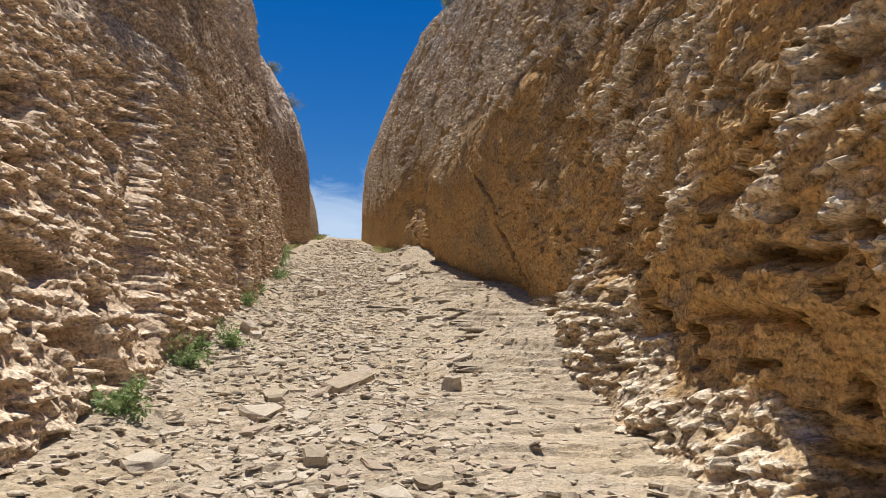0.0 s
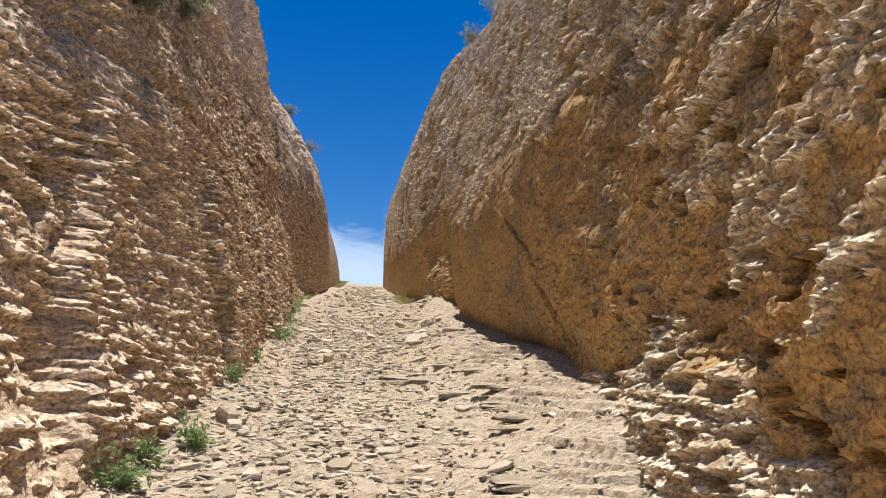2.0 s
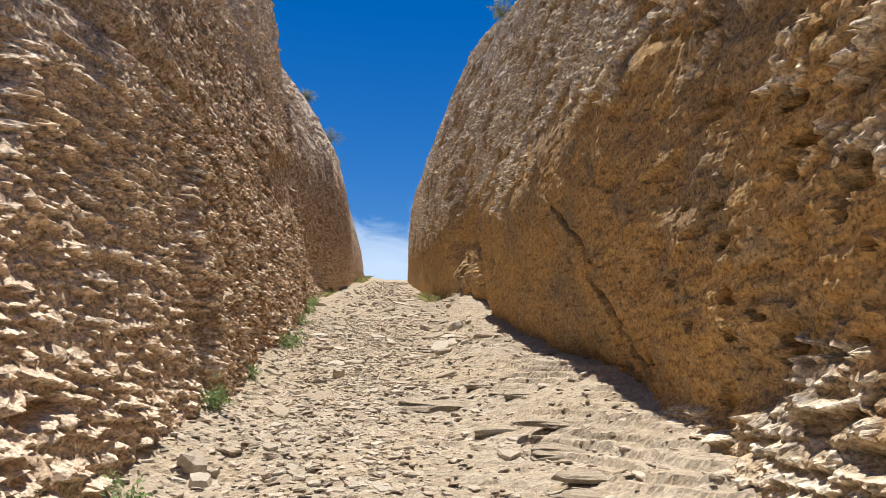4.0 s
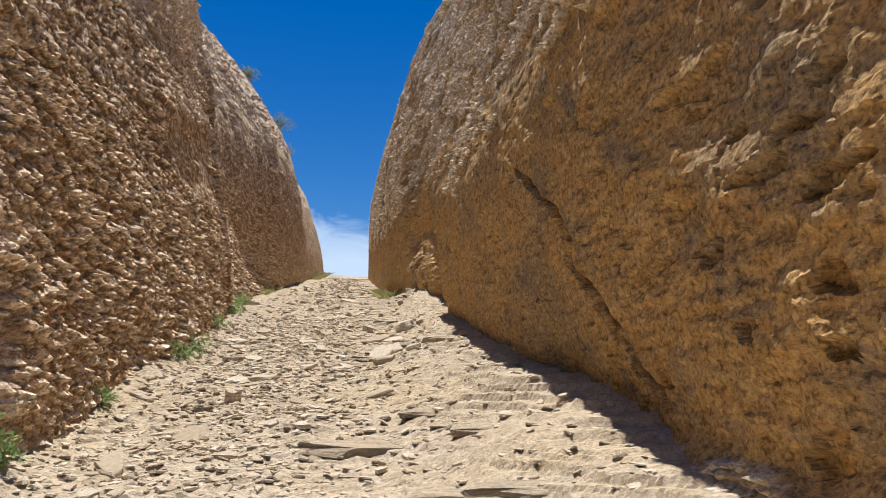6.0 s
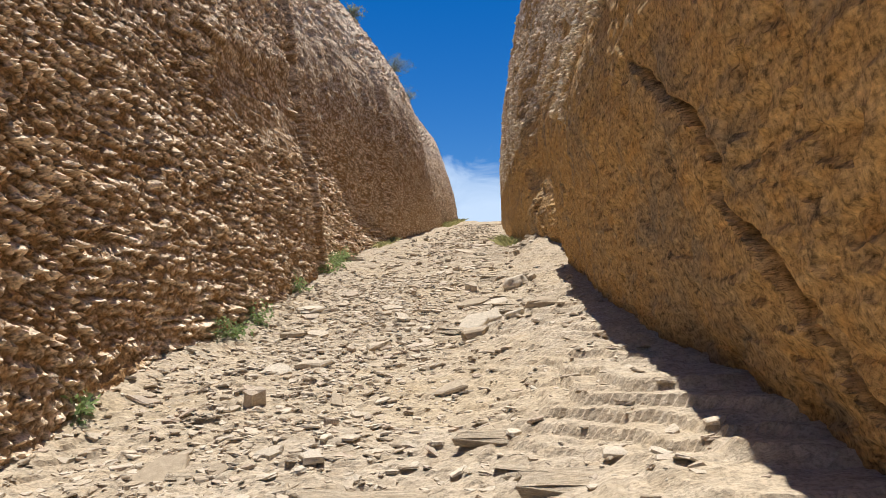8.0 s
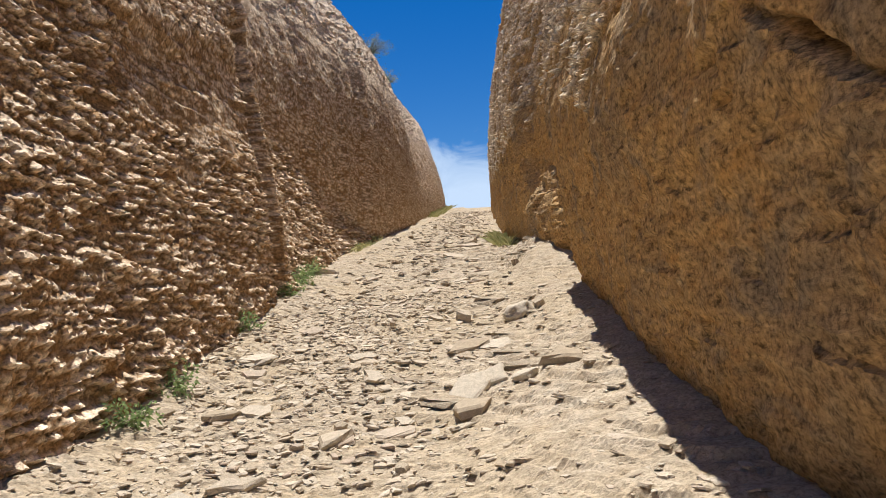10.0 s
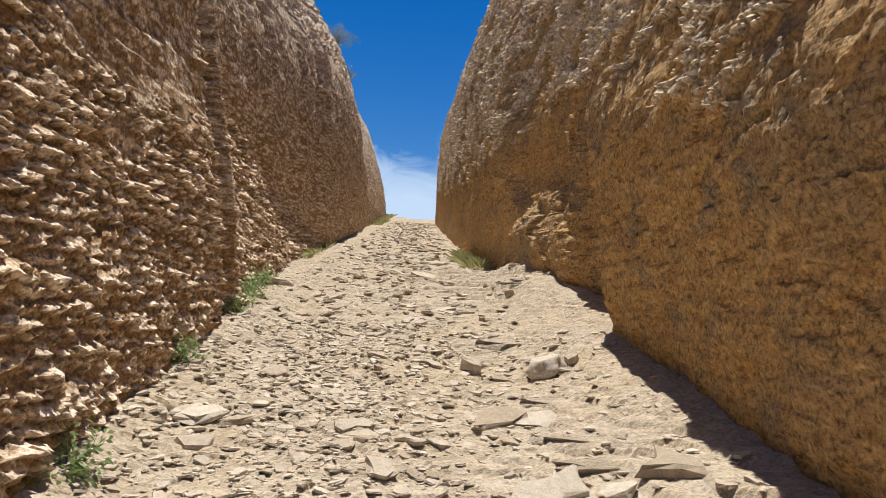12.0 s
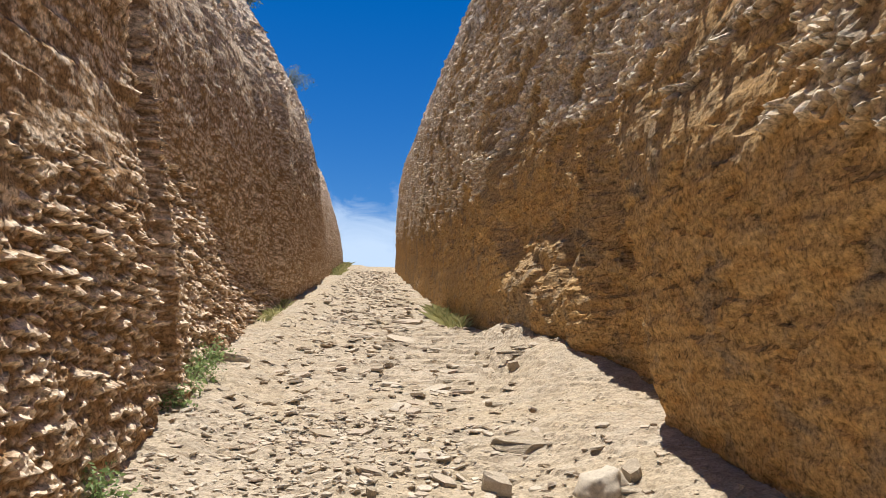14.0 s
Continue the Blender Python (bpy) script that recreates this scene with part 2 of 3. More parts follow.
def left_x(y, h):
    edge = np.where(y < 19.9, 99.0, np.clip((30 - y) * 0.33 + 0.3 * vnoise(y / 0.7, 0 * y, 14), 0, 99))
    low = np.minimum(h, edge)
    lean = along(low, LEFT_LEAN) * (1 + 0.45 * step01(19.9, 20.4, y)) + along(h, STEEP_LEAN) - along(low, STEEP_LEAN)
    lean = lean * (1 + (1 - step01(6.2, 11.5, y)) * (0.7 + 0.35 * (1 - step01(3.2, 6, h)))) * (1 - 0.18 * step01(14.8, 16, y) * (1 - step01(20.5, 22.5, y)))
    far = step01(36, 52, y)
    lean = lean * (1 - far) + along(h, FAR_LEFT_LEAN) * far
    x = along(y, LEFT_FOOT) - lean
    x = x - 0.12 * step01(3.3, 4.3, h) * (1 - step01(9.5, 12.5, y)) * step01(2, 6, y)
    x = x - 0.6 * np.exp(-((y - 19.62 - 0.02 * h) / 0.2) ** 4) * (1 - step01(3.4, 4.4, h))
    return x


def hang(y):
    """Height at which the shaded wall stops hanging over and begins to lean back."""
    return along(y, [(0, 2.4), (9, 3.2), (11, 3.0), (13, 2.6), (15, 2.35), (19, 2.6), (25, 3.0), (30, 3.2), (90, 3.2)])


def low_h(y, h):
    """Height on the ledged apron, which sinks towards the hill."""
    return h * (1 + 1.5 * step01(7.2, 9.2, y) * (1 - step01(1.0, 2.4, h)))


def right_x(y, h):
    wave = 0.12 * vnoise(h / 0.25, y, 72)
    near = 1 - step01(5.7, 5.95, y + wave)
    apron = step01(5.7, 5.95, y + wave) * (1 - step01(9.0, 10.4, y + 2 * wave))
    far = step01(25, 29, y)
    scoop = along(h + (3.3 - hang(y)) * step01(1, 2, h), UNDERCUT)
    scoop = scoop * (1 - 0.5 * step01(11.5, 14.5, y) * (1 - step01(1.0, 2.2, h)))
    lean = scoop * (1 - near - apron) * (1 - far) + along(h, PILLAR) * near + along(low_h(y, h), APRON) * apron + along(h, FAR_LEAN) * far
    set_back = 0.24 * step01(1.25, 1.65, h + 0.5 * vnoise(y / 0.45, h, 71)) * (1 - step01(3.5, 5, h)) * step01(20.8, 21.6, y) * (1 - step01(24, 25.5, y))
    plinth = -0.2 * (1 - step01(0.9, 1.3, h + 0.3 * vnoise(y / 0.35, h, 73))) * step01(20.5, 21.2, y) * (1 - step01(24.2, 24.8, y))
    return along(y, RIGHT_FACE) + lean + set_back + plinth


def nodules(y, z, pitch, width, s, fill=0.6):
    """Rows of broken lips along the beds, 0..1: each juts out sharply at its underside and slopes back upwards; some are missing."""
    w = z / pitch + 0.5 * fbm(y / (pitch * 9), z / (pitch * 5), 3, s) + 0.09 * vnoise(y / (width * 0.6), z / pitch, s + 2)
    k = np.floor(w)
    f = w - k
    row = CELLS[5, k.astype(int) & 255, (3 * s) & 255]
    u = y / width * (0.75 + 0.5 * row) + 9 * row + 0.45 * fbm(y / width * 0.9, w * 1.7, 2, s + 1)
    c = np.floor(u)
    g = u - c
    p, q = k.astype(int) & 255, (c.astype(int) + 17 * s) & 255
    there = step01(0.0, 0.2, fill + 0.5 * (row - 0.5) - CELLS[0, p, q])
    low = 0.05 + 0.5 * CELLS[1, p, q] + 0.35 * (CELLS[4, p, q] - 0.5) * (g - 0.5)
    slope = np.clip((1 - f) / (1 - low), 0, 1)
    lip = step01(low - 0.02, low + 0.1, f) * slope ** 0.8
    ends = step01(0.0, 0.1, g) * (1 - step01(0.9, 1.0, g))
    return there * lip * ends * (0.3 + 1.1 * CELLS[2, p, q] ** 1.5 + 0.7 * (CELLS[3, p, q] - 0.5) * (g - 0.5))


def left_lips(y, z):
    """Rows of nodular lips on the sunlit wall, large and small."""
    size = 1.3 - 0.3 * step01(8.5, 13, y)
    warp = z + 0.03 * fbm(y / 1.2, z / 0.6, 2, 59)
    close = 1 - step01(8.5, 12, y)
    large = nodules(y, warp, 0.09 * size, 0.14 * size, 21, 0.66) * (1 - close) + nodules(y, warp, 0.105, 0.24, 23, 0.7) * close
    small = nodules(y + 0.4, warp, 0.054 * size, 0.085 * size, 22, 0.66)
    return large + 0.6 * small


def left_cover(y, h, z):
    """Pale weathered skin with sunlight painted in: on the lips, the brow and the near stretch, 0..1."""
    return np.maximum(np.maximum(step01(0.06, 0.32, left_lips(y, z)), step01(4.0, 6.0, h)), 0.6 * (1 - step01(9, 12, y)))


def left_relief(y, z, h):
    rough = np.clip(0.9 + 0.35 * vnoise(y / 1.6, z / 0.9, 9), 0.45, 1.25)
    size = 1.3 - 0.3 * step01(8.5, 13, y)
    smooth = step01(15, 16.5, y) * step01(1.9, 2.3, h + 0.5 * vnoise(y / 0.5, z / 0.4, 13)) * (1 - step01(3.3, 3.8, h)) * (1 - step01(19, 19.6, y))
    sheer = step01(19.8, 20.4, y) * step01(0, 1, (h - (30 - y) * 0.33) / 0.4 + 0.3) * (1 - step01(5.0, 6, h))
    rough = rough * (1 - 0.92 * sheer) * (1 - 0.93 * smooth)
    d = 0.04 * fbm(y / 1.6, z / 1.1, 2, 2) + 0.014 * fbm(y / 0.3, z / 0.2, 3, 3)
    # the wall climbs in courses: each hangs a little over, then steps back
    tall = 0.23 * size
    w = z / tall + 0.6 * fbm(y / 1.3, z / 0.7, 3, 57)
    f = w - np.floor(w)
    d = d + (1 - 0.6 * sheer) * (0.07 + 0.1 * step01(8, 12, y)) * tall * (np.minimum(f / 0.8, 1) - step01(0.8, 1.0, f)) * step01(-0.7, 0.5, vnoise(y / 0.6 + 7.7 * np.floor(w), w * 0.2, 58))
    warp = z + 0.03 * fbm(y / 1.2, z / 0.6, 2, 59)
    d = d + rough * 0.075 * size * left_lips(y, z)
    high, plane = facets(y / size, warp / size, 0.25, 0.5, 0.10, 0.055, 1, 0.7)
    d = d + rough * (0.016 * high + plane)
    high, plane = facets(y, warp, 0.5, 0.6, 0.36, 0.24, 8)
    d = d + (0.075 * high + 0.5 * plane) * np.maximum(step01(19.9, 21, y), step01(4.2, 5.5, h)) * (0.1 + 0.9 * np.clip(rough, 0, 1))
    d = d + 0.13 * np.exp(-((h - 3.6 - 0.2 * vnoise(y / 0.8, 0 * y, 15)) / 0.3) ** 2) * step01(15, 16, y) * (1 - step01(19.1, 19.4, y))
    # tall flutes on the sheer part
    d = d + sheer * 0.05 * fbm(y / 0.55, z / 4.0, 3, 17)
    # a groove that curves down from under the shrubs
    d = d - 0.18 * np.exp(-((h - 3.75 + 0.055 * (y - 8.3) ** 2 * step01(8, 8.6, y)) / 0.15) ** 2) * step01(7.6, 8.6, y) * (1 - step01(11.6, 12.4, y))
    # upright joints, where the rock beyond stands proud, and a hollow beside the nearer one
    for y0, tilt, wide, deep, h0, h1, n in ((6.35, 0.72, 0.12, 0.2, 0.1, 3.3, 81), (10.6, 0.12, 0.11, 0.18, 0.1, 2.8, 83), (13.6, 0.1, 0.05, 0.08, 0.3, 2.4, 84)):
        off = y - y0 - tilt * h - 0.12 * vnoise(h / 0.35, 0 * h, n)
        span = step01(h0, h0 + 0.3, h) * (1 - step01(h1 - 0.4, h1, h))
        d = d - 0.5 * deep * np.exp(-((off + 1.2 * wide) / (1.5 * wide)) ** 2) * span
        d = d + 0.7 * deep * step01(-0.08, 0.1, off + 0.1 * fbm(y / 0.15, z / 0.1, 2, n + 5)) * np.exp(-np.clip(off, 0, 9) / 0.7) * span
    d = d - 0.3 * np.exp(-((y - 6.75) / 0.22) ** 2 - ((h - 0.75) / 0.3) ** 2)
    d = d - 0.2 * step01(0.5, 0.75, fbm(y / 0.6, z / 0.3, 2, 88)) * (1 - step01(7.5, 10, y))
    return d


def lit_crust_cover(y, h, z):
    """Where pale weathering and painted sunlight are coloured onto the shaded wall, 0..1."""
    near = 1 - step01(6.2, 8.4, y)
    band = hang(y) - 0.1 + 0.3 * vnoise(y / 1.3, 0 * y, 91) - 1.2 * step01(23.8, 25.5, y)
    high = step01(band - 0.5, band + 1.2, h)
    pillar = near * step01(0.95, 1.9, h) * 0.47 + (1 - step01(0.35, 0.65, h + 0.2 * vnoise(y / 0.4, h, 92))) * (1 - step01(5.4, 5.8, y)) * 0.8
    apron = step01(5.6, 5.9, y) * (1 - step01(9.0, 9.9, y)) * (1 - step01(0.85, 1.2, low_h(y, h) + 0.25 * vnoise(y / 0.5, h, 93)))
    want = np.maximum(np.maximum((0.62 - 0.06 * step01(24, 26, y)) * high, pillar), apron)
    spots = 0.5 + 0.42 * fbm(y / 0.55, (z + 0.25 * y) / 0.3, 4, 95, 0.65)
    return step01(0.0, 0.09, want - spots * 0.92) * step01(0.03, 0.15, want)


def right_lips(y, z):
    warp = z + 0.06 * fbm(y / 0.9, z / 0.5, 2, 65)
    return nodules(y, warp, 0.08, 0.11, 25, 0.66) + 0.6 * nodules(y + 0.3, warp, 0.052, 0.066, 26, 0.66)


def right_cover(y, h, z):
    """Pale weathering and painted sun: full on the lips, thinner skin between them."""
    return lit_crust_cover(y, h, z) * (0.3 + 0.7 * step01(0.1, 0.35, right_lips(y, z)))


def right_relief(y, z, h):
    near = 1 - step01(7.5, 10.5, y)
    alcove = step01(19.1, 19.5, y) * (1 - step01(24, 25, y))
    d = 0.05 * fbm(y / 1.9, z / 1.4, 2, 32) + 0.02 * fbm(y / 0.5, z / 0.45, 3, 33) * (1 + near)
    warp = z + 0.06 * fbm(y / 0.9, z / 0.5, 2, 65)
    # weathered matrix: shallow scoops, and low ribs along the beds
    high, plane = facets(y, warp, 0.0, 0.4, 0.16, 0.10, 3)
    d = d + (0.3 + 0.7 * np.maximum(near, alcove)) * (0.026 * high + plane)
    d = d + 0.014 * beds(y, z, 0.07, 51, 0.8) * (0.4 + 0.6 * (1 - step01(0.8, 2.2, h))) + 0.012 * near * beds(y, z, 0.11, 52, 0.7)
    d = d + 0.010 * fbm(y / 0.11, z / 0.09, 3, 36)
    high, plane = facets(y, warp, -0.15, 0.6, 0.36, 0.24, 9)
    d = d + (0.08 * high + 0.3 * plane) * np.maximum(np.maximum(step01(24, 25.5, y) * step01(0.8, 2, h), 0.8 * step01(3.4, 5, h)), alcove)
    # pits and pockets
    d = d - 0.13 * step01(0.5, 0.68, fbm(y / 0.30, z / 0.13, 2, 38)) * (0.2 + 0.8 * (1 - step01(6, 11, y)))
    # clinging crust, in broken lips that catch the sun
    d = d + lit_crust_cover(y, h, z) * (0.02 + 0.08 * right_lips(y, z))
    w = z / 0.13 + 0.5 * fbm(y / 1.2, z / 0.6, 3, 45)
    f = w - np.floor(w)
    apron = step01(5.6, 5.9, y) * (1 - step01(9.0, 9.9, y)) * (1 - step01(0.9, 1.3, low_h(y, h)))
    d = d + apron * 0.09 * step01(0.0, 0.12, f) * (1 - f) * (0.6 + 0.4 * vnoise(y / 0.3 + 5.1 * np.floor(w), w * 0.3, 47))
    # the crack that runs down towards the hill
    off = y - 11.95 + 1.13 * (2.09 - h) + 0.2 * vnoise(h / 0.22, 0 * h, 4) + 0.05 * vnoise(h / 0.07, 0 * h, 5)
    d = d - 0.17 * np.exp(-(off / 0.05) ** 2) * step01(0.45, 0.7, h) * (1 - step01(2.0, 2.3, h)) * (0.65 + 0.5 * vnoise(h / 0.13, 0 * h, 7))
    d = d + 0.03 * step01(0.0, 0.1, off) * (1 - step01(0.3, 0.9, off)) * step01(0.45, 0.7, h) * (1 - step01(2.3, 2.6, h))
    # the hollow above the plinth
    d = d - 0.32 * np.exp(-((y - 20.0 - 0.3 * (h - 2.0)) / 0.55) ** 2 - ((h - 2.1) / 0.55) ** 2) * (0.8 + 0.4 * vnoise(y / 0.3, z / 0.2, 39))
    # the long slot near the foot, and a shorter one below it
    for y0, y1, h0, tilt, deep in ((2.9, 4.4, 1.36, 0.16, 0.2), (3.2, 4.9, 1.02, 0.1, 0.12), (3.4, 4.6, 1.78, 0.1, 0.1)):
        d = d - deep * np.exp(-((h - h0 + tilt * (y - 3.6) + 0.05 * vnoise(y / 0.2, h, 6)) / 0.05) ** 2) * step01(y0, y0 + 0.3, y) * (1 - step01(y1 - 0.5, y1, y))
    return d


def strip(*parts):
    return np.unique(np.concatenate([np.arange(a, b, d) for a, b, d in parts]).round(4))


def sheet(name, P, mat, flip=False, smooth=True):
    """A mesh from a grid of places P[i, j]."""
    n, m = P.shape[:2]
    i = np.arange(n * m).reshape(n, m)
    q = np.stack([i[:-1, :-1], i[1:, :-1], i[1:, 1:], i[:-1, 1:]], -1).reshape(-1, 4)
    if flip:
        q = q[:, ::-1]
    me = bpy.data.meshes.new(name)
    me.vertices.add(n * m)
    me.vertices.foreach_set("co", P.reshape(-1).astype(np.float32))
    me.loops.add(q.size)
    me.loops.foreach_set("vertex_index", q.reshape(-1).astype(np.int32))
    me.polygons.add(len(q))
    me.polygons.foreach_set("loop_start", np.arange(0, q.size, 4, dtype=np.int32))
    me.polygons.foreach_set("loop_total", np.full(len(q), 4, dtype=np.int32))
    me.polygons.foreach_set("use_smooth", np.full(len(q), smooth, dtype=bool))
    me.update()
    me.validate()
    me.materials.append(mat)
    return new(name, me)


def cliff(name, ys, hs, face, relief, side, mat, cover=None):
    """One side of the cut: its worn face, rounded brow and the hill behind it."""
    outs = np.array([0.25, 0.6, 1.2, 2.2, 4, 8, 15, 25, 34, 40])
    Y, H = np.meshgrid(ys, hs, indexing="ij")
    fall = 1 - 0.98 * np.maximum(step01(76, 83, Y), 1 - step01(-9, -5, Y))
    shake = np.random.RandomState(5)
    Y = Y + 0.3 * np.gradient(ys)[:, None] * shake.uniform(-1, 1, Y.shape)
    H = H + 0.3 * np.gradient(hs)[None] * shake.uniform(-1, 1, H.shape)
    Z = lie(Y) + H * np.where(H > 0, fall, 1)
    X = face(Y, H) - side * relief(Y, Z, H)
    brow, top = X[:, -1:], Z[:, -1:]
    lump = 0.25 * fbm(ys[:, None] / 2.5 + outs[None] / 3, outs[None] / 2.5, 3, 77)
    drop = np.array([-0.15, -0.25, -0.35, -0.4, -0.4, -0.3, 0, 0.5, 4, 9.5])
    XO = brow + side * outs[None]
    ZO = np.maximum(top - drop[None] * fall[:, -1:] + lump * fall[:, -1:], lie(ys)[:, None] - 1.0)
    P = np.stack([np.hstack([X, XO]), np.hstack([Y, np.repeat(ys[:, None], len(outs), 1)]), np.hstack([Z, ZO])], -1)
    ob = sheet(name, P, mat, side > 0, False)
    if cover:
        # mask of the pale tone that mixes weathering with painted sunlight
        lit_crust = np.hstack([cover(Y, H, Z), np.ones((len(ys), len(outs)))])
        ob.data.attributes.new("lit_crust", "FLOAT", "POINT").data.foreach_set("value", lit_crust.reshape(-1).astype(np.float32))
    return ob


YS = strip((-10, 2.6, 0.15), (2.6, 20.4, 0.0208), (20.4, 28, 0.034), (28, 44, 0.085), (44, 83.1, 0.17))
HS = strip((-0.5, -0.1, 0.1), (-0.1, 3.2, 0.0195), (3.2, 5.6, 0.04), (5.6, 9.01, 0.07))
HS_RIGHT = strip((-0.5, -0.1, 0.1), (-0.1, 3.2, 0.0195), (3.2, 6.2, 0.04), (6.2, 10.01, 0.08))
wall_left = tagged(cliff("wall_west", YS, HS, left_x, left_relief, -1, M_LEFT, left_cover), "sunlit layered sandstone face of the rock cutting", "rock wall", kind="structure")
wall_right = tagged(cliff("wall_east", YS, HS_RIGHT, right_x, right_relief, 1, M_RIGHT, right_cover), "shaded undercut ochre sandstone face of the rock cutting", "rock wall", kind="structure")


def ground_z(x, y):
    """Height of the path, with its worn rock beds."""
    inside = step01(-3.6, -3.2, x) * (1 - step01(3.2, 3.6, x)) * step01(-10, -8, y) * (1 - step01(82, 84, y))
    z = lie(y) + 0.05 * fbm(x / 1.5, y / 1.5, 2, 61)
    # the bedded shelf at the shaded side, and a little scree at the other
    z = z + inside * 0.36 * step01(0.6, 2.5, x + 0.25 * vnoise(y / 0.8, x, 60)) * step01(6.0, 8.0, y) * (1 - 0.25 * step01(14, 17.5, y)) * (1 - step01(24, 26, y))
    z = z + inside * 0.22 * step01(1.2, 2.1, x) * step01(19.8, 21.2, y) * (1 - step01(24, 25.5, y))
    z = z + inside * 0.10 * (1 - step01(-1.6, -1.1, x))
    rib = step01(-0.5, 0.6, x + 0.6 * vnoise(x / 0.9, y / 1.4, 62)) * (0.35 + 0.65 * step01(-0.4, 0.2, vnoise(y / 2.6, x / 5, 63)))
    rib = np.maximum(rib, step01(20.5, 22, y) * (1 - step01(26, 28, y)) * step01(-1.2, 0.3, x))
    rib = np.maximum(rib, step01(1.2, 1.7, x) * step01(6, 7, y) * (1 - step01(13, 15, y)))
    for thick, share, s in ((0.068, 0.82, 64), (0.027, 0.85, 70)):
        w = (z + thick * (0.42 * fbm(x / 1.2, y / 0.45, 3, s) + 0.02 * fbm(x / 0.3, y / 0.15, 2, s + 4))) / thick
        k = np.floor(w)
        f = w - k
        up = step01(0.8, 0.985, f)
        part_rib = np.clip(0.06 + 0.94 * rib * step01(-0.55, 0.1, vnoise(x / 0.7 + 3.3 * k, 1.7 * k, s + 9)), 0, 1)
        z = z + inside * part_rib * share * thick * (up - f + 0.4)
    for size, deep, amp, n in ((0.17, 0.12, 0.020, 5), (0.075, 0.055, 0.012, 6)):
        high, plane = facets(x, y, 0.0, 0.3, size, deep, n)
        z = z + inside * (amp * high + plane) * (1 - 0.6 * rib)
    z = z + inside * (0.010 * fbm(x / 0.30, y / 0.2, 4, 81) + 0.008 * step01(0.1, 0.4, fbm(x / 0.10, y / 0.06, 2, 85)) * (1 - 0.6 * rib))
    return z


far_out = np.array([4.5, 7, 12, 20, 30, 42, 60, 100, 200, 500, 1500])
XS = np.concatenate([-far_out[::-1], strip((-3.9, -2.4, 0.06), (-2.4, 2.7, 0.0295), (2.7, 3.5, 0.06)), far_out])
YG = np.concatenate([[-1500, -500, -200, -100, -50, -25], strip((-10, 2.4, 0.15), (2.4, 20.4, 0.022), (20.4, 28, 0.036), (28, 44, 0.085), (44, 83.1, 0.17)), [86, 90, 104, 200, 500, 1500]])
GX, GY = np.meshgrid(XS, YG, indexing="ij")

GZ = ground_z(GX, GY)
ground = tagged(sheet("ground", np.stack([GX, GY, GZ], -1), M_GROUND, False, False), "pale stony path of worn rock beds climbing to a crest", "path", kind="structure")


# ---- distance: a cloud bank low over the crest ----
def cloud_look(t, bsdf):
    co = t.nodes.new("ShaderNodeTexCoord").outputs["Object"]
    sep = t.nodes.new("ShaderNodeSeparateXYZ")
    t.links.new(co, sep.inputs[0])
    mr = t.nodes.new("ShaderNodeMapRange")
    mr.inputs["From Min"].default_value, mr.inputs["From Max"].default_value = 160, 400
    mr.inputs["To Min"].default_value, mr.inputs["To Max"].default_value = 0.62, -0.42
    t.links.new(sep.outputs["Z"], mr.inputs["Value"])
    n = tex_noise(t, co, 0.0075, 7, 0.55, (1, 1, 1.6), 0.6)
    add = t.nodes.new("ShaderNodeMath")
    t.links.new(n, add.inputs[0])
    t.links.new(mr.outputs[0], add.inputs[1])
    cover = ramp(t, add.outputs[0], (0.42, g3(0)), (0.6, g3(0.6)), (0.95, g3(0.92)))
    em, tr, mx = (t.nodes.new("ShaderNode" + k) for k in ("Emission", "BsdfTransparent", "MixShader"))
    em.inputs["Color"].default_value, em.inputs["Strength"].default_value = (0.56, 0.70, 0.90, 1), 0.85
    t.links.new(cover, mx.inputs[0])
    t.links.new(tr.outputs[0], mx.inputs[1])
    t.links.new(em.outputs[0], mx.inputs[2])
    t.links.new(mx.outputs[0], t.nodes["Material Output"].inputs["Surface"])


M_CLOUD = material("low_cloud", cloud_look)
ang, rise = np.meshgrid(np.radians(np.arange(30, 151, 3)), np.arange(-20, 521, 30), indexing="ij")
cloud = tagged(sheet("backdrop", np.stack([1450 * np.cos(ang), 1450 * np.sin(ang), rise], -1), M_CLOUD, True), "pale cloud bank low in the blue sky", "sky", kind="structure")
cloud.visible_shadow = False


# ---- helpers for things ----
def mesh_of(name, verts, faces, mat, smooth=False):
    me = bpy.data.meshes.new(name)
    me.from_pydata([tuple(v) for v in verts], [], faces)
    me.update()
    me.materials.append(mat)
    if smooth:
        me.polygons.foreach_set("use_smooth", np.ones(len(me.polygons), dtype=bool))
    return me


def floor_at(x, y):
    return float(ground_z(np.array([[x]]), np.array([[y]]))[0, 0])


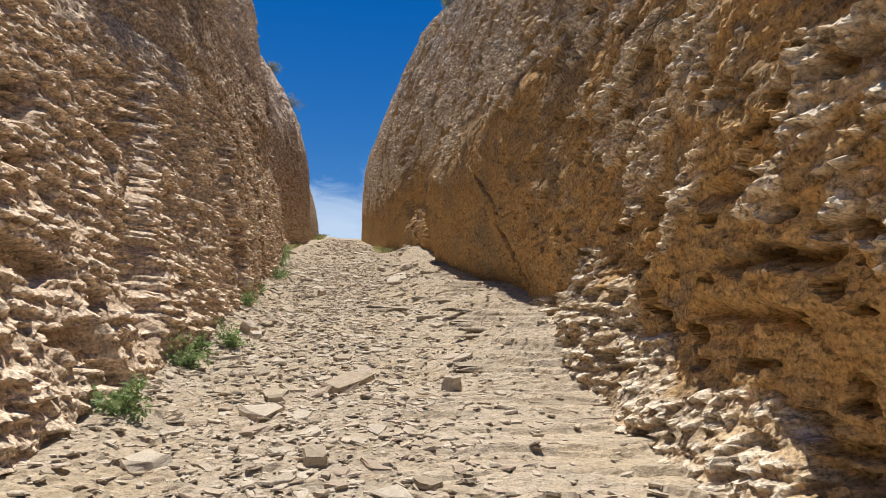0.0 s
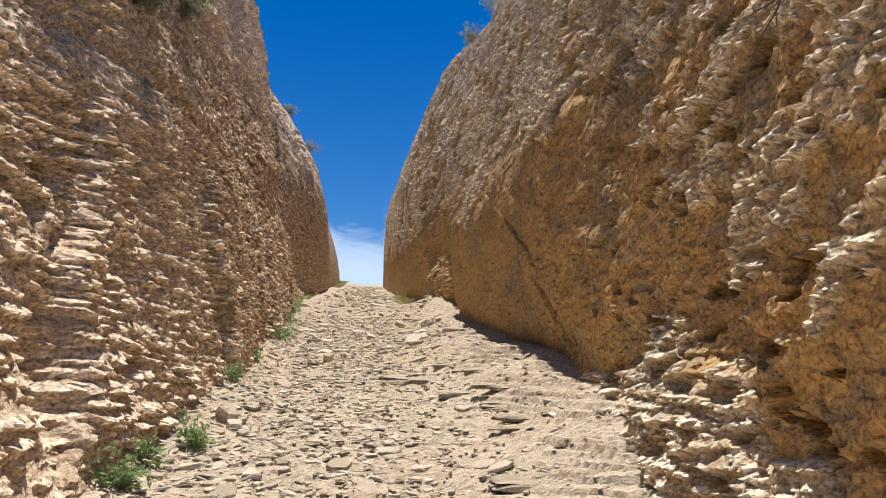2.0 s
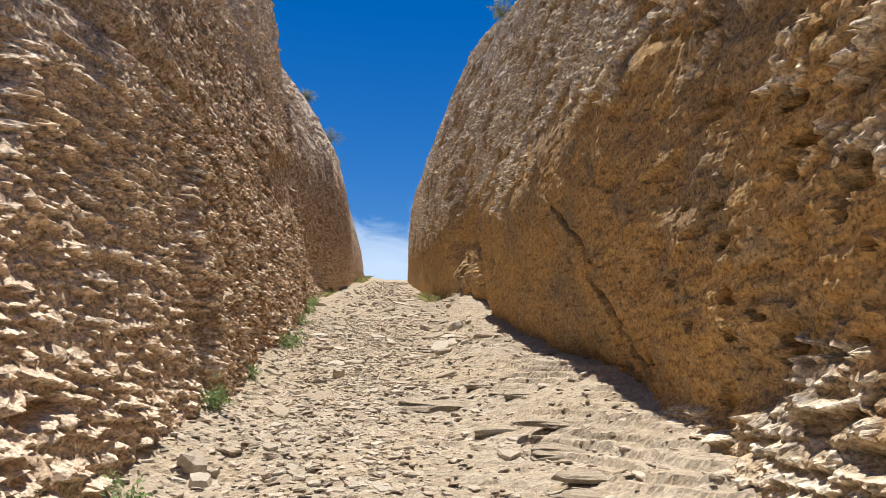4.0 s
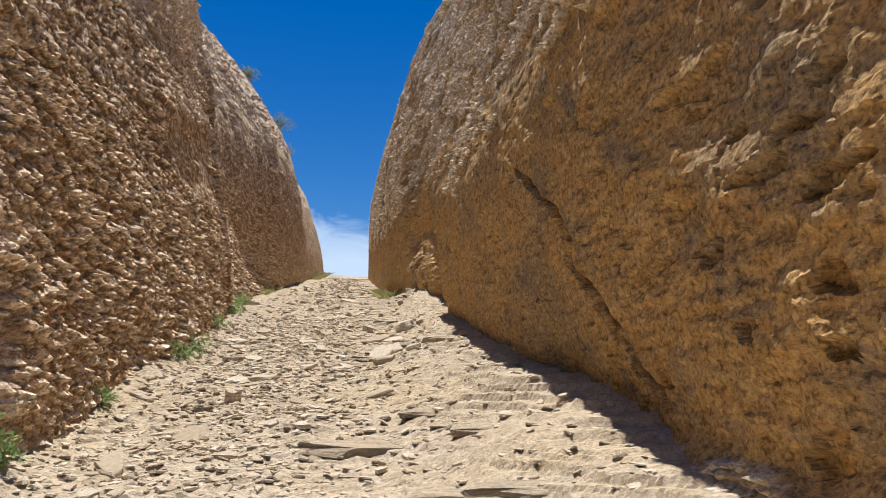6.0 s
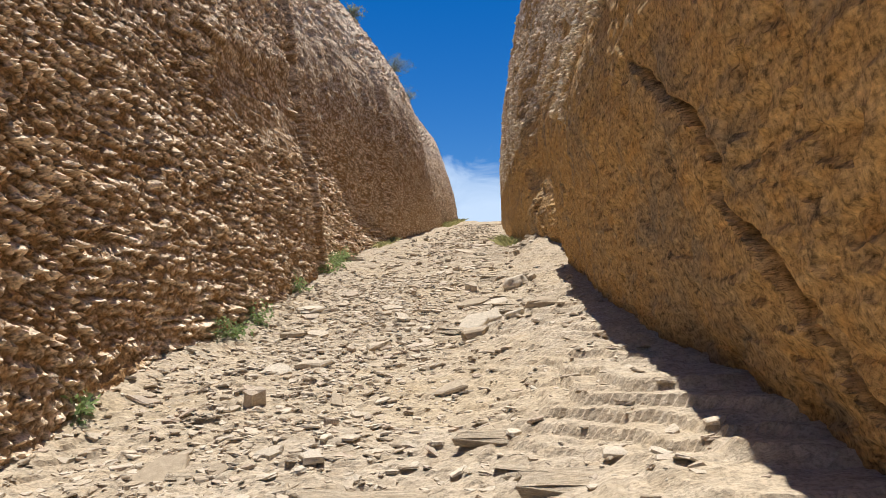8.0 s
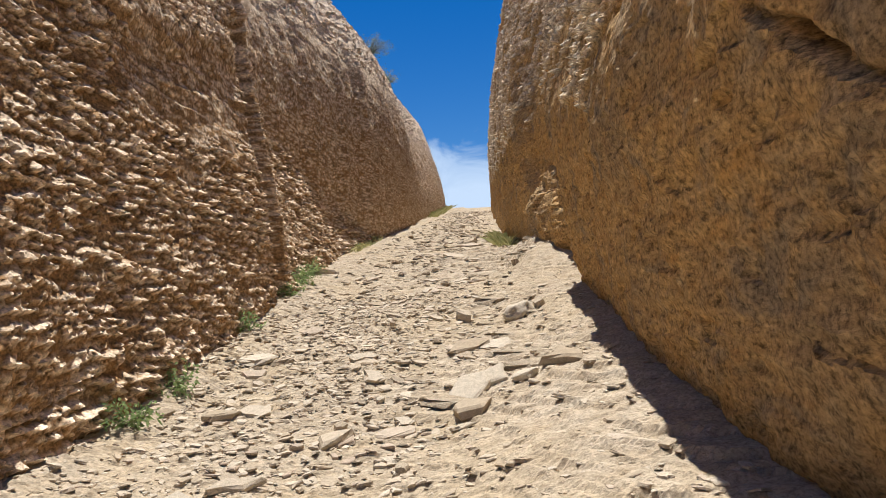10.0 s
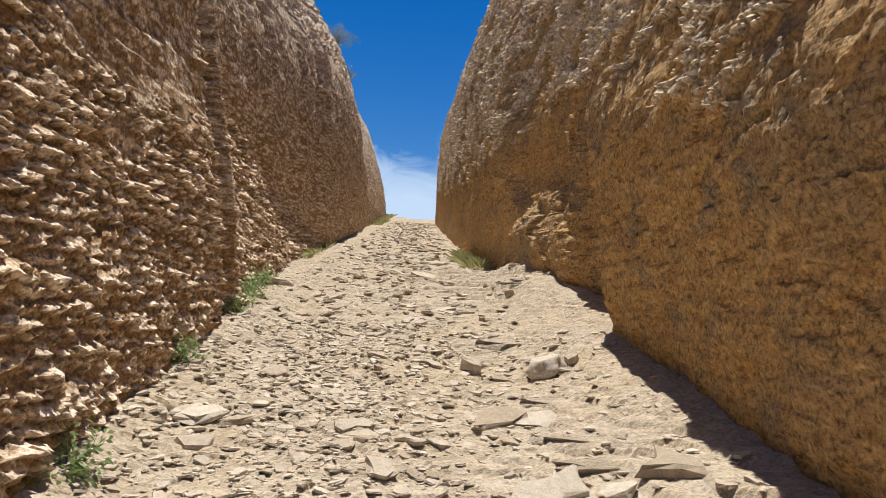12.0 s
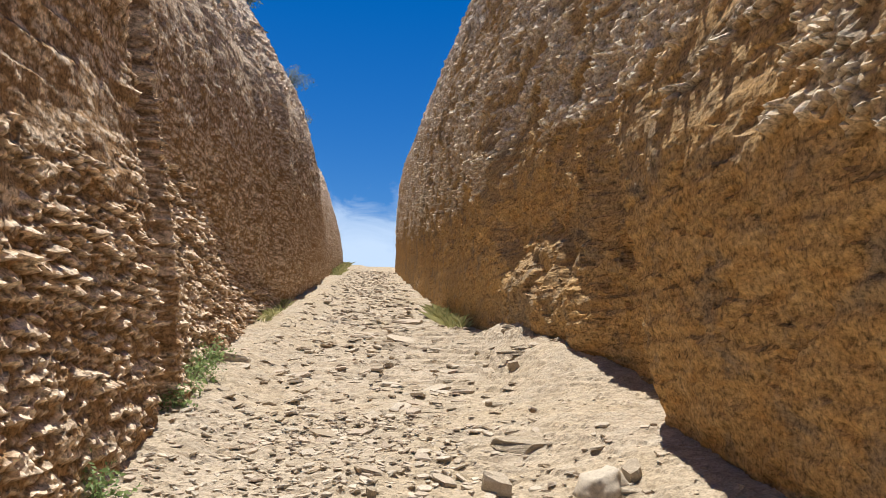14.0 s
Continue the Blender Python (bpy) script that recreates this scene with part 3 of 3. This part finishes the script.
def slab_shape(rng, sides, thick, jag=0.28):
    """A split flat stone about 1 wide: broken outline, worn upper edge, uneven top."""
    a = np.sort(np.linspace(0, 2 * np.pi, sides, endpoint=False) + rng.uniform(-0.32, 0.32, sides) * 6.28 / sides)
    r = 0.5 * (1 + rng.uniform(-jag, jag * 0.7, sides))
    squash = rng.uniform(0.6, 0.95)
    tilt = rng.uniform(-0.12, 0.12, 2)
    rings = []
    for grow, z, wob in ((1.06, -0.5 * thick, 0.05), (1.0, 0.55 * thick, 0.05), (0.9, thick, 0.06)):
        x = r * grow * np.cos(a) + rng.uniform(-wob, wob, sides)
        y = r * grow * np.sin(a) * squash + rng.uniform(-wob, wob, sides)
        rings.append(np.stack([x, y, z + x * tilt[0] + y * tilt[1] + rng.uniform(-0.12, 0.12, sides) * thick], -1))
    v = np.concatenate(rings + [np.array([[0, 0, thick * rng.uniform(0.95, 1.12)]])])
    f = []
    for k in range(2):
        for i in range(sides):
            j = (i + 1) % sides
            f.append((k * sides + i, k * sides + j, (k + 1) * sides + j, (k + 1) * sides + i))
    f += [(2 * sides + i, 2 * sides + (i + 1) % sides, 3 * sides) for i in range(sides)]
    f.append(tuple(range(sides - 1, -1, -1)))
    return v, f


SR = np.random.RandomState(21)
SLABS = [slab_shape(SR, SR.randint(5, 9), SR.uniform(0.05, 0.13), 0.5) for _ in range(26)]
CHUNKS = [slab_shape(SR, SR.randint(6, 9), SR.uniform(0.3, 0.5), 0.25) for _ in range(6)]
SLAB_MESH = [mesh_of("loose_stone", v, f, M_STONE) for v, f in SLABS]
CHUNK_MESH = [mesh_of("loose_stone", v, f, M_STONE) for v, f in CHUNKS]


LR = np.random.RandomState(33)
LEDGE_MESH = []
for _ in range(16):
    v, f = slab_shape(LR, LR.randint(9, 13), 0.5, 0.3)
    LEDGE_MESH.append(mesh_of("ledge", v, f, M_GROUND))


def along_floor(x, y):
    """The lowest of the path's height round a plate."""
    return min(floor_at(x + a, y + b) - 0.17 * b for a in (-0.2, 0, 0.2) for b in (-0.12, 0.0, 0.12))


def ledge(x, y, wide, deep, thick):
    """One broken plate of the bedrock: it lies flatter than the slope, so its lower edge stands proud."""
    ob = new("ledge", LEDGE_MESH[LR.randint(16)])
    ob.matrix_world = pose(x, y, float(along_floor(x, y)) - 0.95 * thick, LR.uniform(8, 10.5), LR.uniform(-2, 2), LR.uniform(-14, 14)) @ Matrix.Diagonal((wide, deep, 2 * thick, 1))
    ob.parent = ground


for _ in range(240):
    y = 5.5 + 21 * LR.rand()
    x = LR.uniform(-0.1, 2.0) if LR.rand() < 0.8 else LR.uniform(-1.3, 0.3)
    if y > 14 and y < 19 and LR.rand() < 0.6:
        continue
    ledge(x, y, LR.uniform(0.3, 1.1), LR.uniform(0.22, 0.42), LR.uniform(0.02, 0.042))
for x, y, wide, thick in ((1.15, 11.15, 1.5, 0.045), (1.9, 11.0, 1.1, 0.04), (1.5, 19.0, 1.0, 0.045), (0.9, 20.2, 1.3, 0.045), (1.3, 21.6, 1.6, 0.05), (1.75, 9.1, 0.9, 0.06), (1.5, 9.9, 1.1, 0.05)):
    ledge(x, y, wide, 0.45, thick)


def surface_tilt(x, y, d=0.12):
    gx = (floor_at(x + d, y) - floor_at(x - d, y)) / (2 * d)
    gy = (floor_at(x, y + d) - floor_at(x, y - d)) / (2 * d)
    return math.degrees(math.atan(gy)), -math.degrees(math.atan(gx))


def lay_stone(me, x, y, size, turn, label, lift=0.0, tip=0.0, group="loose stones on the path"):
    ob = new("loose_stone", me)
    rx, ry = surface_tilt(x, y)
    ob.matrix_world = pose(x, y, floor_at(x, y) + lift, max(-20, min(25, rx)) + tip, max(-20, min(20, ry)), 0) @ pose(0, 0, 0, 0, 0, turn) @ Matrix.Diagonal((size, size, size, 1))
    return tagged(ob, label, "stone", group)


# the stones that stand out, one by one
BIG = "broad flat pale sandstone slab lying loose on the path"
MID = "flat broken piece of pale sandstone on the path"
bb = bmesh.new()
bmesh.ops.create_icosphere(bb, subdivisions=3, radius=0.5)
for v in bb.verts:
    n = v.co.normalized()
    lump = noise.noise(n * 1.6 + Vector((3, 1, 7))) * 0.16 + noise.noise(n * 4.5) * 0.06
    v.co = Vector((n.x * (0.5 + lump), n.y * (0.42 + lump), max(-0.16, min(0.26 + 0.3 * lump, n.z * (0.36 + lump)))))
boulder_mesh = bpy.data.meshes.new("loose_stone")
bb.to_mesh(boulder_mesh)
bb.free()
boulder_mesh.materials.append(M_STONE)
boulder_mesh.polygons.foreach_set("use_smooth", np.ones(len(boulder_mesh.polygons), dtype=bool))
lay_stone(boulder_mesh, 1.46, 17.86, 0.36, 20, "rounded pale boulder with a dark underside on the path", 0.045)
lay_stone(CHUNK_MESH[3], 1.69, 17.93, 0.17, 70, "small brown stone leaning beside a pale boulder", 0.01, 12)
for k, (x, y, size, turn, tip) in enumerate([
        (1.11, 15.52, 0.40, 15, 10), (0.99, 14.95, 0.40, 60, -4), (-1.11, 16.62, 0.42, 25, 0), (-0.60, 15.1, 0.30, 40, 12),
        (-0.86, 15.0, 0.26, 10, 0), (-1.73, 22.25, 0.46, 5, -8), (0.92, 16.75, 0.38, 30, 8), (1.12, 16.7, 0.36, 25, 10),
        (0.02, 6.15, 0.46, 35, 4), (-0.56, 5.45, 0.36, 10, 6), (-0.55, 5.95, 0.40, 80, 2), (-1.07, 4.35, 0.42, 15, 0),
        (0.98, 15.37, 0.36, 65, 5), (-0.33, 13.85, 0.28, 20, 8), (-0.51, 11.54, 0.30, 12, 6), (0.93, 13.06, 0.34, 5, 0),
        (0.17, 9.99, 0.22, 75, 0), (0.62, 21.1, 0.34, 10, 8), (-0.05, 16.5, 0.24, 35, 8), (0.13, 14.52, 0.36, 45, 4),
        (0.45, 14.7, 0.30, 20, 0), (1.42, 15.35, 0.30, 50, 0), (1.75, 15.5, 0.44, 3, 6), (0.35, 24.5, 0.5, 15, 6), (0.6, 27.5, 0.55, 30, 6), (-0.3, 25.2, 0.45, 70, 4)]):
    lay_stone(SLAB_MESH[k % 26], x, y, size, turn, BIG if size > 0.33 else MID, 0.015, tip)
lay_stone(CHUNK_MESH[1], 0.9, 6.05, 0.19, 10, "small blocky pale stone standing on the path", 0.03)

# the middle-sized ones
placed = 0
while placed < 265:
    y = SR.uniform(3.2, 21.5)
    x = SR.normal(-0.25, 0.75)
    if not -1.42 < x < 1.9 or (x > 0.9 and SR.rand() < 0.6):
        continue
    size = 0.085 + 0.17 * SR.rand() ** 2.2
    lay_stone(SLAB_MESH[SR.randint(26)] if SR.rand() < 0.95 else CHUNK_MESH[SR.randint(6)], x, y, size, SR.uniform(0, 360), MID if size > 0.15 else "small flat chip of pale sandstone on the path", 0.004, SR.uniform(-6, 12))
    placed += 1


def rubble(name, count, lo, hi, spread, label):
    """Chips too many to count, joined."""
    vs, fs, base = [], [], 0
    y = SR.uniform(spread[0], spread[1], count)
    x = np.where(SR.rand(count) < 0.75, SR.normal(-0.3, 0.75, count), SR.uniform(-1.6, 2.3, count))
    x = np.clip(x, -1.75 + SR.uniform(0, 0.3, count), 2.3)
    z = ground_z(x, y)
    size = lo + (hi - lo) * SR.rand(count) ** 2.5
    for i in range(count):
        v, f = SLABS[SR.randint(26)]
        m = pose(x[i], y[i], z[i], 10 + SR.uniform(-14, 14), SR.uniform(-12, 12), SR.uniform(0, 360))
        w = (v * size[i]) @ np.array(m.to_3x3()).T + np.array(m.translation)
        vs.append(w)
        fs += [tuple(q + base for q in g) for g in f]
        base += len(v)
    return tagged(new(name, mesh_of(name, np.concatenate(vs), fs, M_STONE)), label, "rubble", kind="stuff")


rubble("stone_rubble", 13500, 0.028, 0.12, (2.5, 20), "scattered small chips of pale sandstone over the path")
rubble("far_rubble", 3600, 0.05, 0.24, (20, 62), "pale broken stones strewn over the upper path")


# ---- plants ----
def leaf_look(dark, light):
    def build(t, bsdf):
        isl = t.nodes.new("ShaderNodeNewGeometry").outputs["Random Per Island"]
        t.links.new(ramp(t, isl, (0.0, dark), (1.0, light)), bsdf.inputs["Base Color"])
        bsdf.inputs["Roughness"].default_value = 0.75
        tl, mx = t.nodes.new("ShaderNodeBsdfTranslucent"), t.nodes.new("ShaderNodeMixShader")
        mx.inputs[0].default_value = 0.4
        t.links.new(ramp(t, isl, (0.0, dark), (1.0, light)), tl.inputs["Color"])
        t.links.new(bsdf.outputs[0], mx.inputs[1])
        t.links.new(tl.outputs[0], mx.inputs[2])
        t.links.new(mx.outputs[0], t.nodes["Material Output"].inputs["Surface"])
    return build


M_SAGE = material("grey_green_leaves", leaf_look((0.14, 0.16, 0.09), (0.40, 0.42, 0.27)))
M_GREEN = material("fresh_green_leaves", leaf_look((0.15, 0.22, 0.08), (0.34, 0.45, 0.19)))
M_GRASS = material("pale_grass", leaf_look((0.30, 0.32, 0.12), (0.55, 0.52, 0.28)))
M_TWIG = material("dry_wood", leaf_look((0.13, 0.10, 0.07), (0.30, 0.25, 0.19)))


def tube(vs, fs, path, r0, r1):
    n, b = len(path), len(vs)
    for i, p in enumerate(path):
        way = (path[min(i + 1, n - 1)] - path[max(i - 1, 0)]).normalized()
        u = way.orthogonal().normalized()
        w = way.cross(u)
        r = r0 + (r1 - r0) * i / (n - 1)
        for k in range(4):
            a = k * math.pi / 2
            vs.append(p + u * (r * math.cos(a)) + w * (r * math.sin(a)))
    for i in range(n - 1):
        for k in range(4):
            q = (k + 1) % 4
            fs.append((b + 4 * i + k, b + 4 * i + q, b + 4 * i + 4 + q, b + 4 * i + 4 + k))


def leaf(vs, fs, at, way, length, width, rng):
    side = way.cross(Vector(rng.uniform(-1, 1, 3))).normalized() * width
    b = len(vs)
    bend = Vector((0, 0, -0.15 * length))
    vs += [at, at + way * (0.5 * length) + side, at + way * length + bend, at + way * (0.5 * length) - side]
    fs.append((b, b + 1, b + 2, b + 3))


def plant(name, label, category, at, size, lean, leaves, leaf_size, mat, seed, stems=14, bare=0.35, group=""):
    """A shrub or weed: forking stems, and leaves in loose clumps towards their ends."""
    rng = np.random.RandomState(seed)
    tv, tf, lv, lf = [], [], [], []
    lean = Vector(lean)
    tips = []
    for _ in range(stems):
        way = (Vector((rng.normal(0, 0.6), rng.normal(0, 0.6), rng.uniform(0.3, 1))) + lean).normalized()
        long = size * rng.uniform(0.55, 1.0)
        path, p = [Vector((0, 0, -0.12 * size))], Vector((rng.normal(0, 0.05), rng.normal(0, 0.05), 0)) * size
        for k in range(5):
            path.append(p.copy())
            way = (way + Vector(rng.normal(0, 0.22, 3))).normalized()
            p = p + way * (long / 4.5)
        tube(tv, tf, path, 0.016 * size, 0.004 * size)
        for q in range(2, 6):
            tips.append((path[q], way, q / 5))
            side = (way + Vector(rng.normal(0, 0.7, 3))).normalized()
            end = path[q] + side * (size * rng.uniform(0.15, 0.3))
            tube(tv, tf, [path[q], (path[q] + end) / 2 + Vector(rng.normal(0, 0.02, 3)) * size, end], 0.006 * size, 0.002 * size)
            tips.append((end, side, 1.0))
    for _ in range(leaves):
        c, way, far = tips[rng.randint(len(tips))]
        if far < bare:
            continue
        at_leaf = c + Vector(rng.normal(0, 0.075, 3)) * size
        leaf(lv, lf, at_leaf, (way + Vector(rng.normal(0, 0.8, 3))).normalized(), leaf_size * rng.uniform(0.6, 1.4), leaf_size * rng.uniform(0.16, 0.3), rng)
    top = new(name)
    top.matrix_world = pose(*at)
    for part_name, v, f, m in (("stem", tv, tf, M_TWIG), ("foliage", lv, lf, mat)):
        if f:
            new(part_name, mesh_of(part_name, v, f, m)).parent = top
    return tagged(top, label, category, group)


def on_left(y, h):
    return float(left_x(np.array([y]), np.array([h]))[0]), y, float(lie(y)) + h


def on_right(y, h):
    return float(right_x(np.array([y]), np.array([h]))[0]), y, float(lie(y)) + h


SHRUB = "grey-green shrub with woody stems on the brow of the rock"
for k, (y, h, size, n, lean) in enumerate([(8.8, 4.4, 1.15, 8500, (0.15, 0, 0.7)), (9.9, 4.6, 1.1, 7500, (0.15, 0.1, 0.7)), (11.2, 4.9, 0.7, 2400, (0.15, 0.2, 0.5)), (7.4, 4.7, 0.6, 1800, (0.1, -0.2, 0.7)),
                                           (12.9, 6.9, 0.7, 1500, (0.5, 0, 0.5)), (40.0, 7.6, 1.0, 1100, (0.5, 0, 0.4)), (46.0, 7.2, 0.9, 900, (0.5, 0, 0.5)), (30.5, 7.6, 0.5, 600, (0.5, 0, 0.5))]):
    plant("shrub", SHRUB, "shrub", on_left(y, h), size, lean, n, 0.05 + 0.02 * (y > 20), M_SAGE, 100 + k, 18, 0.3, "shrubs on the brow")
for k, (y, h, size, n, lean) in enumerate([(8.3, 4.9, 0.75, 3200, (-0.5, 0, 0.3)), (9.2, 5.2, 0.5, 1500, (-0.5, 0, 0.1)), (12.4, 6.6, 0.8, 2200, (-0.5, 0, 0.1)), (22.0, 9.3, 0.9, 1500, (-0.6, 0, 0.3)), (24.0, 9.0, 0.6, 700, (-0.6, 0, 0.3))]):
    plant("shrub", SHRUB, "shrub", on_right(y, h), size, lean, n, 0.05 + 0.02 * (y > 20), M_SAGE, 140 + k, 18, 0.3, "shrubs on the brow")
for k, (y, h) in enumerate([(5.3, 3.75), (5.0, 3.3)]):
    plant("dry_twigs", "bleached leafless twigs hanging from the rock", "twigs", on_right(y, h), 0.65, (-0.35, 0, -1.6), 0, 0.03, M_SAGE, 160 + k, 6)

WEED = "small leafy green weed at the foot of the rock"
for k, (x, y, size, n) in enumerate([(-1.40, 6.85, 0.26, 420), (-1.46, 5.25, 0.30, 520), (-1.24, 8.05, 0.26, 420), (-1.45, 7.3, 0.2, 220), (-1.43, 10.4, 0.26, 260), (-1.44, 12.3, 0.16, 120),
                                     (-1.46, 15.5, 0.26, 240), (-1.62, 17.7, 0.28, 260), (-1.41, 14.7, 0.22, 240), (-1.86, 19.9, 0.34, 320), (-1.90, 20.6, 0.40, 420), (-1.96, 21.2, 0.42, 520),
                                     (-2.02, 21.9, 0.34, 320)]):
    plant("weed", WEED, "weed", (x, y, floor_at(x, y)), size, (0.2 if x < 0 else -0.2, 0, 0), n, 0.05, M_GREEN, 200 + k, 9, 0.2, "weeds along the path")


def grass(name, count, x_of, y0, y1, spread, tall, label, seed):
    rng = np.random.RandomState(seed)
    vs, fs = [], []
    for _ in range(count):
        y = rng.uniform(y0, y1)
        x = float(x_of(y)) + rng.uniform(*spread)
        z = floor_at(x, y) - 0.03
        h = tall * rng.uniform(0.4, 1.2)
        d = Vector((rng.normal(0, 0.35), rng.normal(0, 0.35), 1)) * h
        s = Vector((rng.normal(), rng.normal(), 0)).normalized() * (0.012 + 0.02 * tall)
        p, b = Vector((x, y, z)), len(vs)
        vs += [p - s, p + s, p + d * 0.6 + s * 0.6, p + d + Vector((d.x, d.y, -0.1 * h))]
        fs.append((b, b + 1, b + 2, b + 3))
    return tagged(new(name, mesh_of(name, vs, fs, M_GRASS)), label, "grass", kind="stuff")


def left_foot(y):
    return along(np.array([y]), LEFT_FOOT)[0]


def right_foot(y):
    return along(np.array([y]), RIGHT_FACE)[0]


grass("crest_grass", 1600, left_foot, 50, 77, (-0.1, 0.5), 0.3, "yellow-green grass along the foot of the rock at the crest", 5)
grass("foot_grass", 220, left_foot, 26, 30, (-0.05, 0.25), 0.16, "thin green grass along the foot of the rock", 6)
grass("right_grass", 500, right_foot, 26.6, 29.5, (-0.35, 0.05), 0.26, "green grass tuft at the foot of the shaded rock", 7)
